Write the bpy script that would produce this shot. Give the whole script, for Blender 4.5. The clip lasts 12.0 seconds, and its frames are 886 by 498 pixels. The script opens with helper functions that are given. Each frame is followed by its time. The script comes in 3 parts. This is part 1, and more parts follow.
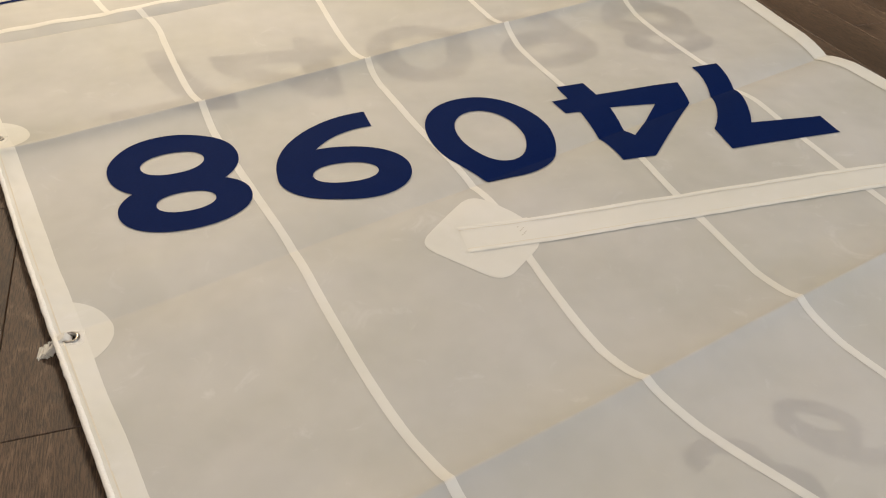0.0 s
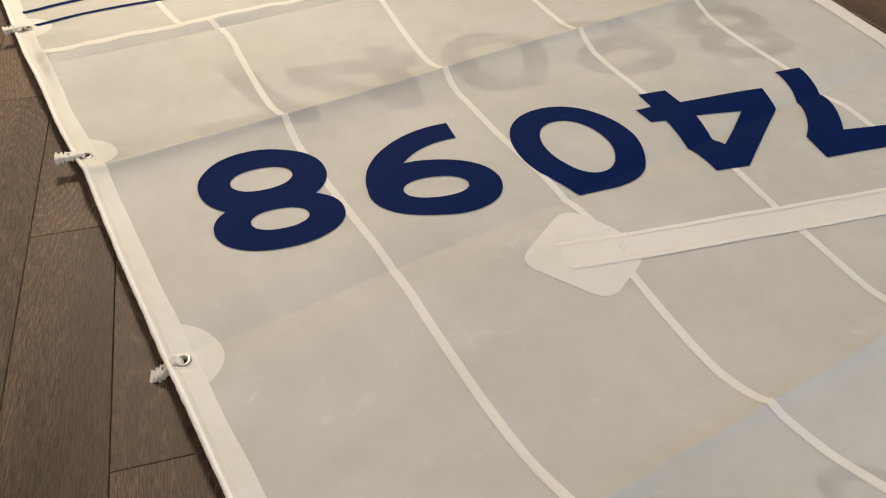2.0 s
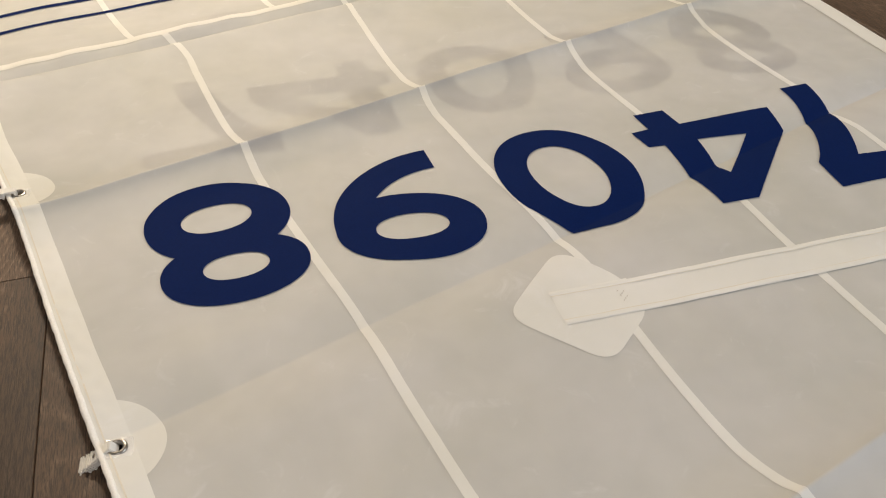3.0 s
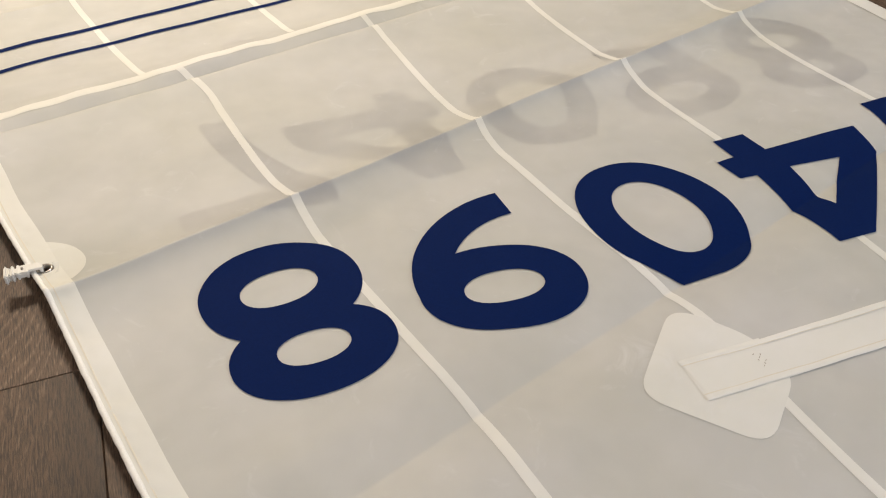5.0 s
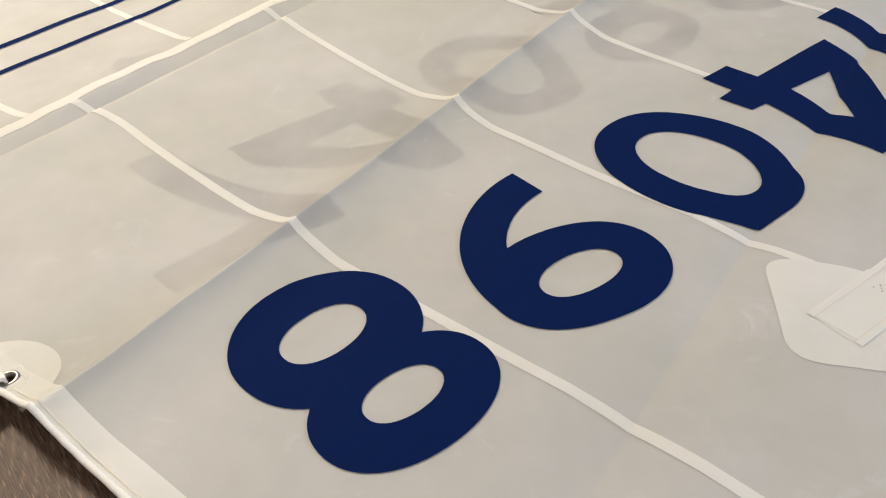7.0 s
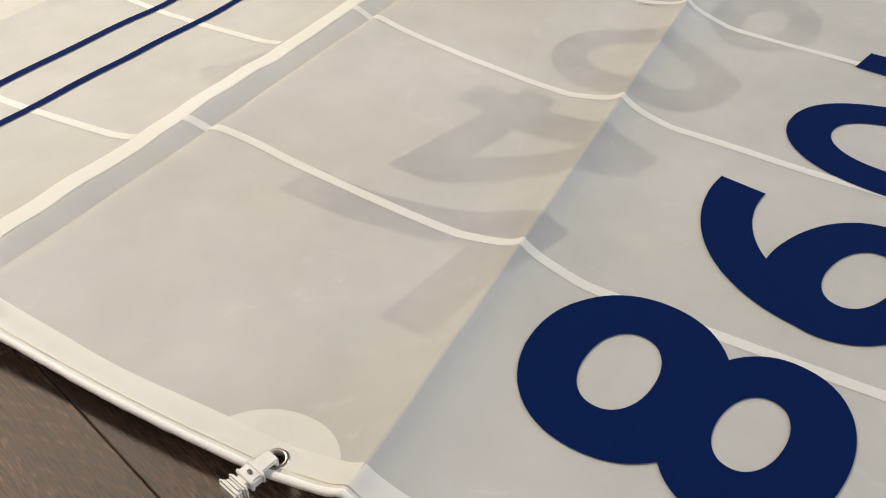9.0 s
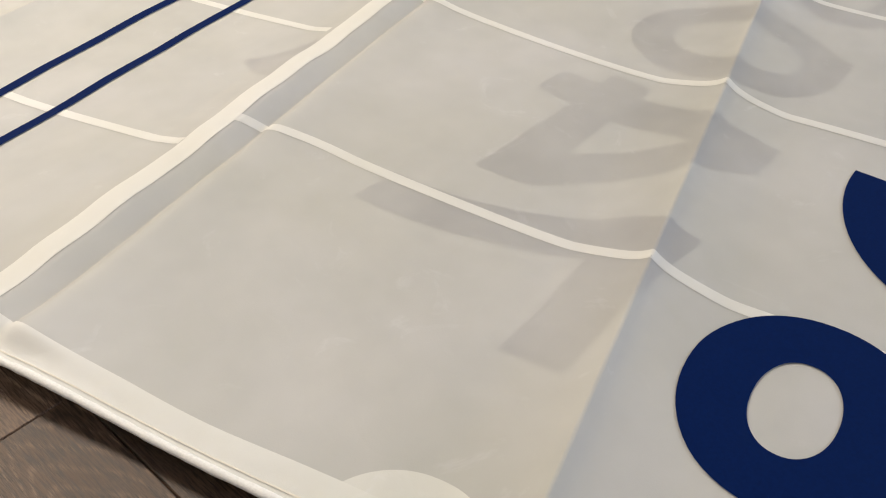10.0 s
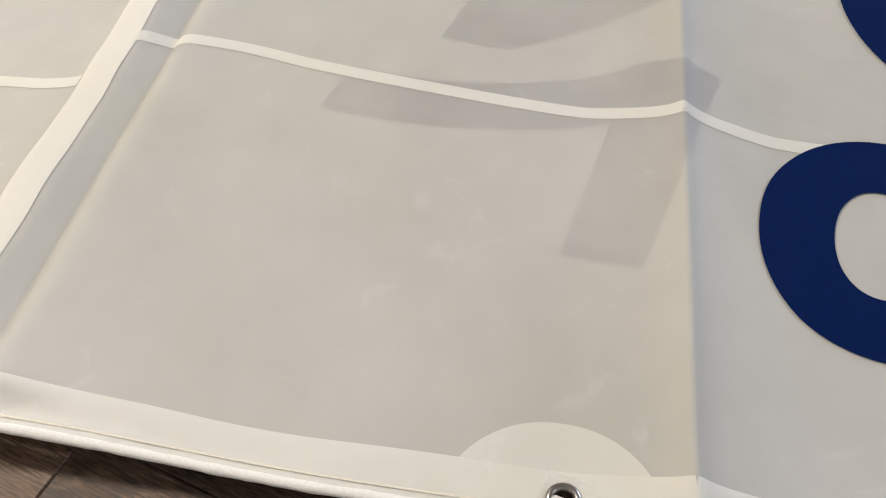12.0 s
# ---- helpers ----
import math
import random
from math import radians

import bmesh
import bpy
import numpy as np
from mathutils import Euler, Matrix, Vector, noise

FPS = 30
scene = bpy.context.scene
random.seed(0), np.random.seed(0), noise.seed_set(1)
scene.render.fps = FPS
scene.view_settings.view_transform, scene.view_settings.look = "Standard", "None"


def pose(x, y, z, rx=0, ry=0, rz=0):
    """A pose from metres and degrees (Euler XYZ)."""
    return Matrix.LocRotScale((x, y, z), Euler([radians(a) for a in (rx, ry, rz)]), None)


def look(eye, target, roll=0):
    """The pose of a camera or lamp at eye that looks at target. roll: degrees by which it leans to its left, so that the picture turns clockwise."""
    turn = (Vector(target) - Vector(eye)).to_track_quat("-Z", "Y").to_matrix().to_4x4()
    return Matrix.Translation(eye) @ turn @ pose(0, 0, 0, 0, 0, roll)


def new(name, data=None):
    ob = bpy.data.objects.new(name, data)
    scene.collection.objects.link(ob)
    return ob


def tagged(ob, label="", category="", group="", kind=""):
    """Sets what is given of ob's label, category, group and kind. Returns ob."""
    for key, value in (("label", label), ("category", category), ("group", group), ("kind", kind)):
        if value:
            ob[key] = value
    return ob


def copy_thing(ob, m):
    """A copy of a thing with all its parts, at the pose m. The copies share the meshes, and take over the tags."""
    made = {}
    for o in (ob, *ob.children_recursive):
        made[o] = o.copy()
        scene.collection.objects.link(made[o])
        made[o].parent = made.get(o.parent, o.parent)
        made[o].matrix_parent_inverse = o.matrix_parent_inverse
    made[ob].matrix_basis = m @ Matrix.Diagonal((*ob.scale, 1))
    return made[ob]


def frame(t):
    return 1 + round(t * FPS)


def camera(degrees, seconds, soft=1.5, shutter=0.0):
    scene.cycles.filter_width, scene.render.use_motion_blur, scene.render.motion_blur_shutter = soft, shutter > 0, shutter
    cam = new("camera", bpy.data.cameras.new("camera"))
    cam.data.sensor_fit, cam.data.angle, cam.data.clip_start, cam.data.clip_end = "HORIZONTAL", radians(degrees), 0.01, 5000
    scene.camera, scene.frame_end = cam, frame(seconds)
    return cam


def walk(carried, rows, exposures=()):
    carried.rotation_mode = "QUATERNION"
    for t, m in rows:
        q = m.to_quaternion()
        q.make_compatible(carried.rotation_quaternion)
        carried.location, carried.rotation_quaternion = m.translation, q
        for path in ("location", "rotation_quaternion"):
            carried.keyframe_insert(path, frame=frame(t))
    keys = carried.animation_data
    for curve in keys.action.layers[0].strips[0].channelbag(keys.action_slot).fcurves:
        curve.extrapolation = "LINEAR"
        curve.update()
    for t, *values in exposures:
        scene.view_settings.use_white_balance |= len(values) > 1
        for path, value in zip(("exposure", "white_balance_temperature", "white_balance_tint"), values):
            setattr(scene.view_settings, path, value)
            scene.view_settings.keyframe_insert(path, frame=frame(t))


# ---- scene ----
# The camera and its walk
cam = camera(56.0, 12.0, 1.1)
PATH = [
    (0, (0.03, 0.01, 0.785), (0.532, 1.524, -0.422), 1.6),
    (0.5, (0.02, 0.019, 0.787), (0.453, 1.545, -0.431), 1.2),
    (1, (-0.021, 0.038, 0.808), (0.388, 1.572, -0.408), 0.7),
    (1.5, (-0.061, 0.058, 0.801), (0.356, 1.591, -0.414), 0.1),
    (2, (-0.07, 0.075, 0.803), (0.373, 1.597, -0.416), -0.1),
    (2.5, (-0.051, 0.139, 0.793), (0.418, 1.65, -0.43), 0.1),
    (3, (-0.018, 0.231, 0.77), (0.466, 1.737, -0.454), 0.2),
    (3.5, (-0.009, 0.3, 0.777), (0.462, 1.808, -0.448), -0.1),
    (3.7, (-0.023, 0.324, 0.778), (0.447, 1.838, -0.441), 0.0),
    (5.3, (-0.138, 0.483, 0.731), (0.475, 1.934, -0.501), -1.2),
    (5.5, (-0.137, 0.506, 0.707), (0.515, 1.94, -0.525), -1.6),
    (6, (-0.152, 0.583, 0.655), (0.628, 1.946, -0.583), -1.5),
    (6.5, (-0.214, 0.635, 0.655), (0.631, 1.959, -0.583), -2.0),
    (6.7, (-0.262, 0.66, 0.668), (0.615, 1.958, -0.576), -2.4),
    (8.3, (-0.419, 0.996, 0.585), (0.671, 2.104, -0.674), -1.7),
    (8.5, (-0.467, 1.006, 0.6), (0.652, 2.088, -0.655), -0.4),
    (9, (-0.543, 1.075, 0.614), (0.575, 2.156, -0.643), -0.6),
    (9.5, (-0.549, 1.155, 0.589), (0.565, 2.247, -0.663), -1.1),
    (10, (-0.541, 1.249, 0.559), (0.581, 2.292, -0.726), -1.3),
    (10.5, (-0.555, 1.324, 0.562), (0.52, 2.252, -0.846), -1.1),
    (11, (-0.58, 1.362, 0.555), (0.453, 2.17, -0.955), -3.1),
    (11.5, (-0.551, 1.396, 0.531), (0.521, 2.071, -1.017), -3.1),
    (12, (-0.523, 1.451, 0.541), (0.547, 2.04, -1.043), -4.3),
]
EXPOSURES = [(0.0, -0.05, 7000, 10), (1.5, -0.04, 6900, 10), (3.5, -0.04, 6750, 10), (5.5, 0.02, 6480, 10), (6.5, 0.04, 6380, 10),
             (9.0, -0.04, 6100, 10), (10.2, -0.10, 6080, 10), (11.0, -0.02, 6040, 10), (11.5, 0.02, 6020, 10), (12.0, -0.11, 6000, 10)]
walk(cam, [(t, look(eye, target, roll)) for t, eye, target, roll in PATH], EXPOSURES)

# ---- light: unseen warm ceiling lamp, added fill, assumed cooler window, the room's own bounce ----
world = bpy.data.worlds.new("world")
scene.world = world
world.use_nodes = True
world.node_tree.nodes["Background"].inputs[0].default_value = (0.55, 0.6, 0.7, 1)
world.node_tree.nodes["Background"].inputs[1].default_value = 0.05


def area_light(name, at, target, size, size_y, watts, colour):
    data = bpy.data.lights.new(name, "AREA")
    data.shape, data.size, data.size_y = "RECTANGLE", size, size_y
    data.energy, data.color = watts, colour
    ob = new(name, data)
    ob.matrix_world = look(at, target)
    return ob


area_light("unseen_ceiling_light", (-0.1, 3.6, 2.35), (-0.1, 3.1, 0), 0.5, 0.5, 96, (1.0, 0.86, 0.69))
# added fill for the cloth's south slopes; no lamp is known there
area_light("unseen_ceiling_light", (-0.35, -1.1, 2.35), (-0.2, -0.5, 0), 0.6, 0.6, 23, (0.95, 0.91, 1.0))
# cool light from the east, assumed to be a window out of view
area_light("assumed_window_light", (3.92, -0.8, 1.45), (0.0, 0.9, 0.3), 1.5, 1.2, 88, (0.76, 0.85, 1.0))


# ---- materials ----
def material(name):
    m = bpy.data.materials.new(name)
    m.use_nodes = True
    n = m.node_tree.nodes
    return m, n, m.node_tree.links, n["Principled BSDF"], n["Material Output"]


def node(n, kind, **inputs):
    made = n.new(kind)
    for key, value in inputs.items():
        made.inputs[key.replace("_", " ")].default_value = value
    return made


def ramp(n, stops):
    made = n.new("ShaderNodeValToRGB")
    e = made.color_ramp.elements
    while len(e) < len(stops):
        e.new(0.5)
    for el, (p, c) in zip(e, stops):
        el.position, el.color = p, (*c, 1)
    return made


def cloth_material(name, colour, clear, glow, rough=0.56, weave=0.2):
    """Woven polyester: a thin sheet that lets some light and sight through."""
    m, n, l, p, out = material(name)
    tc = n.new("ShaderNodeTexCoord")
    stain = node(n, "ShaderNodeTexNoise", Scale=3.0, Detail=5.0, Roughness=0.6)
    l.new(tc.outputs["Object"], stain.inputs["Vector"])
    lo = (colour[0] * 0.90, colour[1] * 0.90, colour[2] * 0.84)
    r = ramp(n, [(0.3, lo), (0.7, colour)])
    l.new(stain.outputs["Fac"], r.inputs[0])
    scuff = node(n, "ShaderNodeTexNoise", Scale=15.0, Detail=8.0, Roughness=0.65, Distortion=1.2)
    l.new(tc.outputs["Object"], scuff.inputs["Vector"])
    worn = ramp(n, [(0.60, (0, 0, 0)), (0.76, (0.5, 0.5, 0.5))])
    l.new(scuff.outputs["Fac"], worn.inputs[0])
    tint = n.new("ShaderNodeMix")
    tint.data_type = "RGBA"
    l.new(worn.outputs[0], tint.inputs[0])
    l.new(r.outputs[0], tint.inputs[6])
    tint.inputs[7].default_value = (0.92, 0.91, 0.89, 1)
    l.new(tint.outputs[2], p.inputs["Base Color"])
    p.inputs["Roughness"].default_value = rough
    p.inputs["Specular IOR Level"].default_value = 0.38
    # crinkles and weave
    crumple = node(n, "ShaderNodeTexNoise", Scale=9.0, Detail=3.0, Roughness=0.5, Distortion=0.8)
    l.new(tc.outputs["Object"], crumple.inputs["Vector"])
    cells = n.new("ShaderNodeTexVoronoi")
    cells.feature = "DISTANCE_TO_EDGE"
    cells.inputs["Scale"].default_value = 5.0
    warp = node(n, "ShaderNodeTexNoise", Scale=4.0, Detail=3.0)
    l.new(tc.outputs["Object"], warp.inputs["Vector"])
    mix = n.new("ShaderNodeMix")
    mix.data_type = "VECTOR"
    mix.inputs[0].default_value = 0.35
    l.new(tc.outputs["Object"], mix.inputs[4])
    l.new(warp.outputs["Color"], mix.inputs[5])
    l.new(mix.outputs[1], cells.inputs["Vector"])
    fold = ramp(n, [(0.0, (0, 0, 0)), (0.035, (1, 1, 1))])
    l.new(cells.outputs["Distance"], fold.inputs[0])
    thread = node(n, "ShaderNodeTexNoise", Scale=900.0, Detail=1.0)
    l.new(tc.outputs["Object"], thread.inputs["Vector"])
    b1 = node(n, "ShaderNodeBump", Strength=0.13, Distance=0.006)
    l.new(crumple.outputs["Fac"], b1.inputs["Height"])
    b2 = node(n, "ShaderNodeBump", Strength=0.05, Distance=0.002)
    l.new(fold.outputs[0], b2.inputs["Height"])
    l.new(b1.outputs[0], b2.inputs["Normal"])
    b3 = node(n, "ShaderNodeBump", Strength=weave, Distance=0.0006)
    l.new(thread.outputs["Fac"], b3.inputs["Height"])
    l.new(b2.outputs[0], b3.inputs["Normal"])
    l.new(b3.outputs[0], p.inputs["Normal"])
    through_light = node(n, "ShaderNodeBsdfTranslucent", Color=(*colour, 1))
    see = node(n, "ShaderNodeBsdfTransparent", Color=(0.94, 0.97, 1.0, 1))
    m1, m2 = n.new("ShaderNodeMixShader"), n.new("ShaderNodeMixShader")
    m1.inputs[0].default_value = glow
    sheer = node(n, "ShaderNodeTexNoise", Scale=5.5, Detail=3.0, Roughness=0.55, Distortion=0.15)
    l.new(tc.outputs["Object"], sheer.inputs["Vector"])
    span = node(n, "ShaderNodeMapRange")
    for k, v in ((1, 0.33), (2, 0.67), (3, clear * 0.72), (4, clear * 1.28)):
        span.inputs[k].default_value = v
    l.new(sheer.outputs["Fac"], span.inputs[0])
    l.new(span.outputs[0], m2.inputs[0])
    l.new(p.outputs[0], m1.inputs[1])
    l.new(through_light.outputs[0], m1.inputs[2])
    l.new(m1.outputs[0], m2.inputs[1])
    l.new(see.outputs[0], m2.inputs[2])
    l.new(m2.outputs[0], out.inputs["Surface"])
    return m


def plain_material(name, colour, rough, metal=0.0, bump=0.1, scale=60.0, spread=0.12, gloss=0.5):
    m, n, l, p, out = material(name)
    tc = n.new("ShaderNodeTexCoord")
    t = node(n, "ShaderNodeTexNoise", Scale=scale, Detail=4.0)
    l.new(tc.outputs["Object"], t.inputs["Vector"])
    r = ramp(n, [(0.25, tuple(c * (1 - spread) for c in colour)), (0.75, colour)])
    l.new(t.outputs["Fac"], r.inputs[0])
    l.new(r.outputs[0], p.inputs["Base Color"])
    p.inputs["Roughness"].default_value, p.inputs["Metallic"].default_value = rough, metal
    p.inputs["Specular IOR Level"].default_value = gloss
    b = node(n, "ShaderNodeBump", Strength=bump, Distance=0.002)
    l.new(t.outputs["Fac"], b.inputs["Height"])
    l.new(b.outputs[0], p.inputs["Normal"])
    return m


def wood_material():
    """Dark limed-oak laminate; each plank takes its own piece of grain and its own tone."""
    m, n, l, p, out = material("oak_laminate")
    tc, info = n.new("ShaderNodeTexCoord"), n.new("ShaderNodeObjectInfo")
    off = n.new("ShaderNodeVectorMath")
    off.operation = "MULTIPLY_ADD"
    comb = n.new("ShaderNodeCombineXYZ")
    for i in range(3):
        l.new(info.outputs["Random"], comb.inputs[i])
    off.inputs[1].default_value = (9.0, 23.0, 5.0)
    l.new(comb.outputs[0], off.inputs[0])
    l.new(tc.outputs["Object"], off.inputs[2])
    # growth rings: stretched along the plank
    mapa = n.new("ShaderNodeMapping")
    mapa.inputs["Scale"].default_value = (1.0, 0.16, 1.0)
    l.new(off.outputs[0], mapa.inputs["Vector"])
    ringn = node(n, "ShaderNodeTexNoise", Scale=5.0, Detail=1.5, Roughness=0.4, Distortion=0.3)
    l.new(mapa.outputs[0], ringn.inputs["Vector"])
    mul = n.new("ShaderNodeMath")
    mul.operation, mul.inputs[1].default_value = "MULTIPLY", 64.0
    l.new(ringn.outputs["Fac"], mul.inputs[0])
    frac = n.new("ShaderNodeMath")
    frac.operation, frac.inputs[1].default_value = "PINGPONG", 0.5
    l.new(mul.outputs[0], frac.inputs[0])
    # pores: short fine streaks
    mapb = n.new("ShaderNodeMapping")
    mapb.inputs["Scale"].default_value = (1.0, 0.075, 1.0)
    l.new(off.outputs[0], mapb.inputs["Vector"])
    pores = node(n, "ShaderNodeTexNoise", Scale=620.0, Detail=3.0, Roughness=0.7)
    l.new(mapb.outputs[0], pores.inputs["Vector"])
    cloud = node(n, "ShaderNodeTexNoise", Scale=5.0, Detail=4.0, Roughness=0.6)
    l.new(mapa.outputs[0], cloud.inputs["Vector"])
    base = ramp(n, [(0.26, (0.052, 0.034, 0.022)), (0.52, (0.096, 0.063, 0.041)), (0.76, (0.146, 0.098, 0.065))])
    l.new(cloud.outputs["Fac"], base.inputs[0])
    line = ramp(n, [(0.0, (1, 1, 1)), (0.10, (0.6, 0.6, 0.6)), (0.21, (0, 0, 0))])
    l.new(frac.outputs[0], line.inputs[0])
    pore = ramp(n, [(0.40, (0.1, 0.1, 0.1)), (0.62, (1, 1, 1))])
    l.new(pores.outputs["Fac"], pore.inputs[0])
    both = n.new("ShaderNodeMath")
    both.operation = "MULTIPLY"
    patchy = ramp(n, [(0.40, (0.04, 0.04, 0.04)), (0.66, (0.62, 0.62, 0.62))])
    l.new(cloud.outputs["Fac"], patchy.inputs[0])
    faint = n.new("ShaderNodeMath")
    faint.operation = "MULTIPLY"
    l.new(both.outputs[0], faint.inputs[0])
    l.new(patchy.outputs[0], faint.inputs[1])
    l.new(line.outputs[0], both.inputs[0])
    l.new(pore.outputs[0], both.inputs[1])
    mixa = n.new("ShaderNodeMix")
    mixa.data_type = "RGBA"
    l.new(faint.outputs[0], mixa.inputs[0])
    l.new(base.outputs[0], mixa.inputs[6])
    mixa.inputs[7].default_value = (0.30, 0.215, 0.148, 1)
    dark = ramp(n, [(0.38, (0.36, 0.34, 0.33)), (0.58, (1.16, 1.16, 1.16))])
    l.new(pores.outputs["Fac"], dark.inputs[0])
    mixb = n.new("ShaderNodeMix")
    mixb.data_type, mixb.blend_type = "RGBA", "MULTIPLY"
    mixb.inputs[0].default_value = 1.0
    l.new(mixa.outputs[2], mixb.inputs[6])
    l.new(dark.outputs[0], mixb.inputs[7])
    tone = ramp(n, [(0.0, (0.86, 0.83, 0.80)), (1.0, (1.22, 1.18, 1.15))])
    l.new(info.outputs["Random"], tone.inputs[0])
    mixc = n.new("ShaderNodeMix")
    mixc.data_type, mixc.blend_type = "RGBA", "MULTIPLY"
    mixc.inputs[0].default_value = 1.0
    l.new(mixb.outputs[2], mixc.inputs[6])
    l.new(tone.outputs[0], mixc.inputs[7])
    # a few dark knots
    mapk = n.new("ShaderNodeMapping")
    mapk.inputs["Scale"].default_value = (1.0, 0.45, 1.0)
    l.new(off.outputs[0], mapk.inputs["Vector"])
    knots = n.new("ShaderNodeTexVoronoi")
    knots.inputs["Scale"].default_value = 3.6
    l.new(mapk.outputs[0], knots.inputs["Vector"])
    knot = ramp(n, [(0.0, (0.25, 0.22, 0.2)), (0.028, (0.4, 0.37, 0.35)), (0.10, (1, 1, 1))])
    l.new(knots.outputs["Distance"], knot.inputs[0])
    mixd = n.new("ShaderNodeMix")
    mixd.data_type, mixd.blend_type = "RGBA", "MULTIPLY"
    mixd.inputs[0].default_value = 1.0
    l.new(mixc.outputs[2], mixd.inputs[6])
    l.new(knot.outputs[0], mixd.inputs[7])
    l.new(mixd.outputs[2], p.inputs["Base Color"])
    rough = ramp(n, [(0.2, (0.45, 0.45, 0.45)), (0.8, (0.62, 0.62, 0.62))])
    l.new(pores.outputs["Fac"], rough.inputs[0])
    l.new(rough.outputs[0], p.inputs["Roughness"])
    p.inputs["Specular IOR Level"].default_value = 0.3
    b = node(n, "ShaderNodeBump", Strength=0.3, Distance=0.0008)
    l.new(pores.outputs["Fac"], b.inputs["Height"])
    l.new(b.outputs[0], p.inputs["Normal"])
    return m


CLOTH = cloth_material("sailcloth", (0.72, 0.708, 0.68), 0.25, 0.22)
BACKING = cloth_material("sailcloth_underside", (0.70, 0.69, 0.66), 0.02, 0.2)
TAPE = cloth_material("sail_tape", (0.875, 0.862, 0.82), 0.09, 0.18, 0.6)
PATCH = cloth_material("sail_patch", (0.88, 0.868, 0.825), 0.13, 0.18, 0.56)
ROPE = plain_material("rope_cover", (0.88, 0.865, 0.81), 0.95, bump=0.2, scale=420.0, gloss=0.1)
STITCH = plain_material("stitching", (0.76, 0.71, 0.59), 0.8, scale=400.0)
BLUE = plain_material("blue_insignia_cloth", (0.0012, 0.0115, 0.074), 0.8, bump=0.06, scale=300.0, spread=0.2, gloss=0.06)
STEEL = plain_material("nickel_steel", (0.36, 0.34, 0.31), 0.28, 1.0, bump=0.03)
PLASTIC = plain_material("white_plastic", (0.76, 0.74, 0.68), 0.5, bump=0.08)
CLEAR = plain_material("clear_plastic", (0.95, 0.95, 0.95), 0.12, bump=0.02)
CLEAR.node_tree.nodes["Principled BSDF"].inputs["Alpha"].default_value = 0.22
WOOD = wood_material()
GAP = plain_material("dark_underlay", (0.012, 0.009, 0.007), 0.9)
PLASTER = plain_material("wall_paint", (0.72, 0.69, 0.63), 0.85, bump=0.12, scale=120.0, spread=0.05)
WHITE = plain_material("ceiling_paint", (0.80, 0.79, 0.76), 0.9, bump=0.08, scale=120.0, spread=0.04)


# ---- helpers for meshes ----
def mesh_of(name, verts, faces, mat, smooth=True):
    me = bpy.data.meshes.new(name)
    me.from_pydata([tuple(v) for v in verts], [], [tuple(f) for f in faces])
    me.materials.append(mat)
    if smooth:
        me.polygons.foreach_set("use_smooth", [True] * len(me.polygons))
    me.update()
    return me


def put(name, me, parent=None, label=""):
    ob = new(name, me)
    if parent:
        ob.parent = parent
    return tagged(ob, label)


def part(name, bm, mat, parent, label="", smooth=True):
    me = bpy.data.meshes.new(name)
    bmesh.ops.recalc_face_normals(bm, faces=bm.faces)
    bm.to_mesh(me)
    bm.free()
    me.materials.append(mat)
    if smooth:
        me.polygons.foreach_set("use_smooth", [True] * len(me.polygons))
    return put(name, me, parent, label)


def box(size, at=(0, 0, 0), bevel=0.0, bm=None, turn=None):
    bm = bm or bmesh.new()
    m = Matrix.Translation(at) @ (turn or Matrix()) @ Matrix.Diagonal((*size, 1))
    made = bmesh.ops.create_cube(bm, size=1, matrix=m)
    if bevel:
        edges = list({e for v in made["verts"] for e in v.link_edges})
        bmesh.ops.bevel(bm, geom=edges, offset=bevel, segments=2, affect="EDGES")
    return bm


# ---- the room ----
X0, X1, Y0, Y1, HIGH = -2.6, 4.0, -2.4, 4.6, 2.45


def wall(name, size, at, opening=None):
    """A wall; an opening (along, width, sill, height) goes right through it."""
    bm = bmesh.new()
    if not opening:
        box(size, at, bm=bm)
    else:
        y, w, sill, h = opening
        d, length, tall = size
        low, high = at[1] - length / 2, at[1] + length / 2
        box((d, y - w / 2 - low, tall), (at[0], (low + y - w / 2) / 2, tall / 2), bm=bm)
        box((d, high - y - w / 2, tall), (at[0], (high + y + w / 2) / 2, tall / 2), bm=bm)
        box((d, w, sill), (at[0], y, sill / 2), bm=bm)
        box((d, w, tall - sill - h), (at[0], y, (tall + sill + h) / 2), bm=bm)
    return tagged(part(name, bm, PLASTER, None, smooth=False), "plain off-white painted plaster wall of the room", "wall", kind="structure")


wall("wall_north", (X1 - X0 + 0.4, 0.2, HIGH), ((X0 + X1) / 2, Y1 + 0.1, HIGH / 2))
wall("wall_south", (X1 - X0 + 0.4, 0.2, HIGH), ((X0 + X1) / 2, Y0 - 0.1, HIGH / 2))
wall("wall_west", (0.2, Y1 - Y0, HIGH), (X0 - 0.1, (Y0 + Y1) / 2, HIGH / 2))
# the opening is unseen, made up to go with the cool light
wall("wall_east", (0.2, Y1 - Y0, HIGH), (X1 + 0.1, (Y0 + Y1) / 2, HIGH / 2), (-0.8, 1.6, 0.8, 1.3))
tagged(part("ceiling", box((X1 - X0 + 0.4, Y1 - Y0 + 0.4, 0.15), ((X0 + X1) / 2, (Y0 + Y1) / 2, HIGH + 0.075)), WHITE, None, smooth=False),
       "plain white painted ceiling of the room", "ceiling", kind="structure")

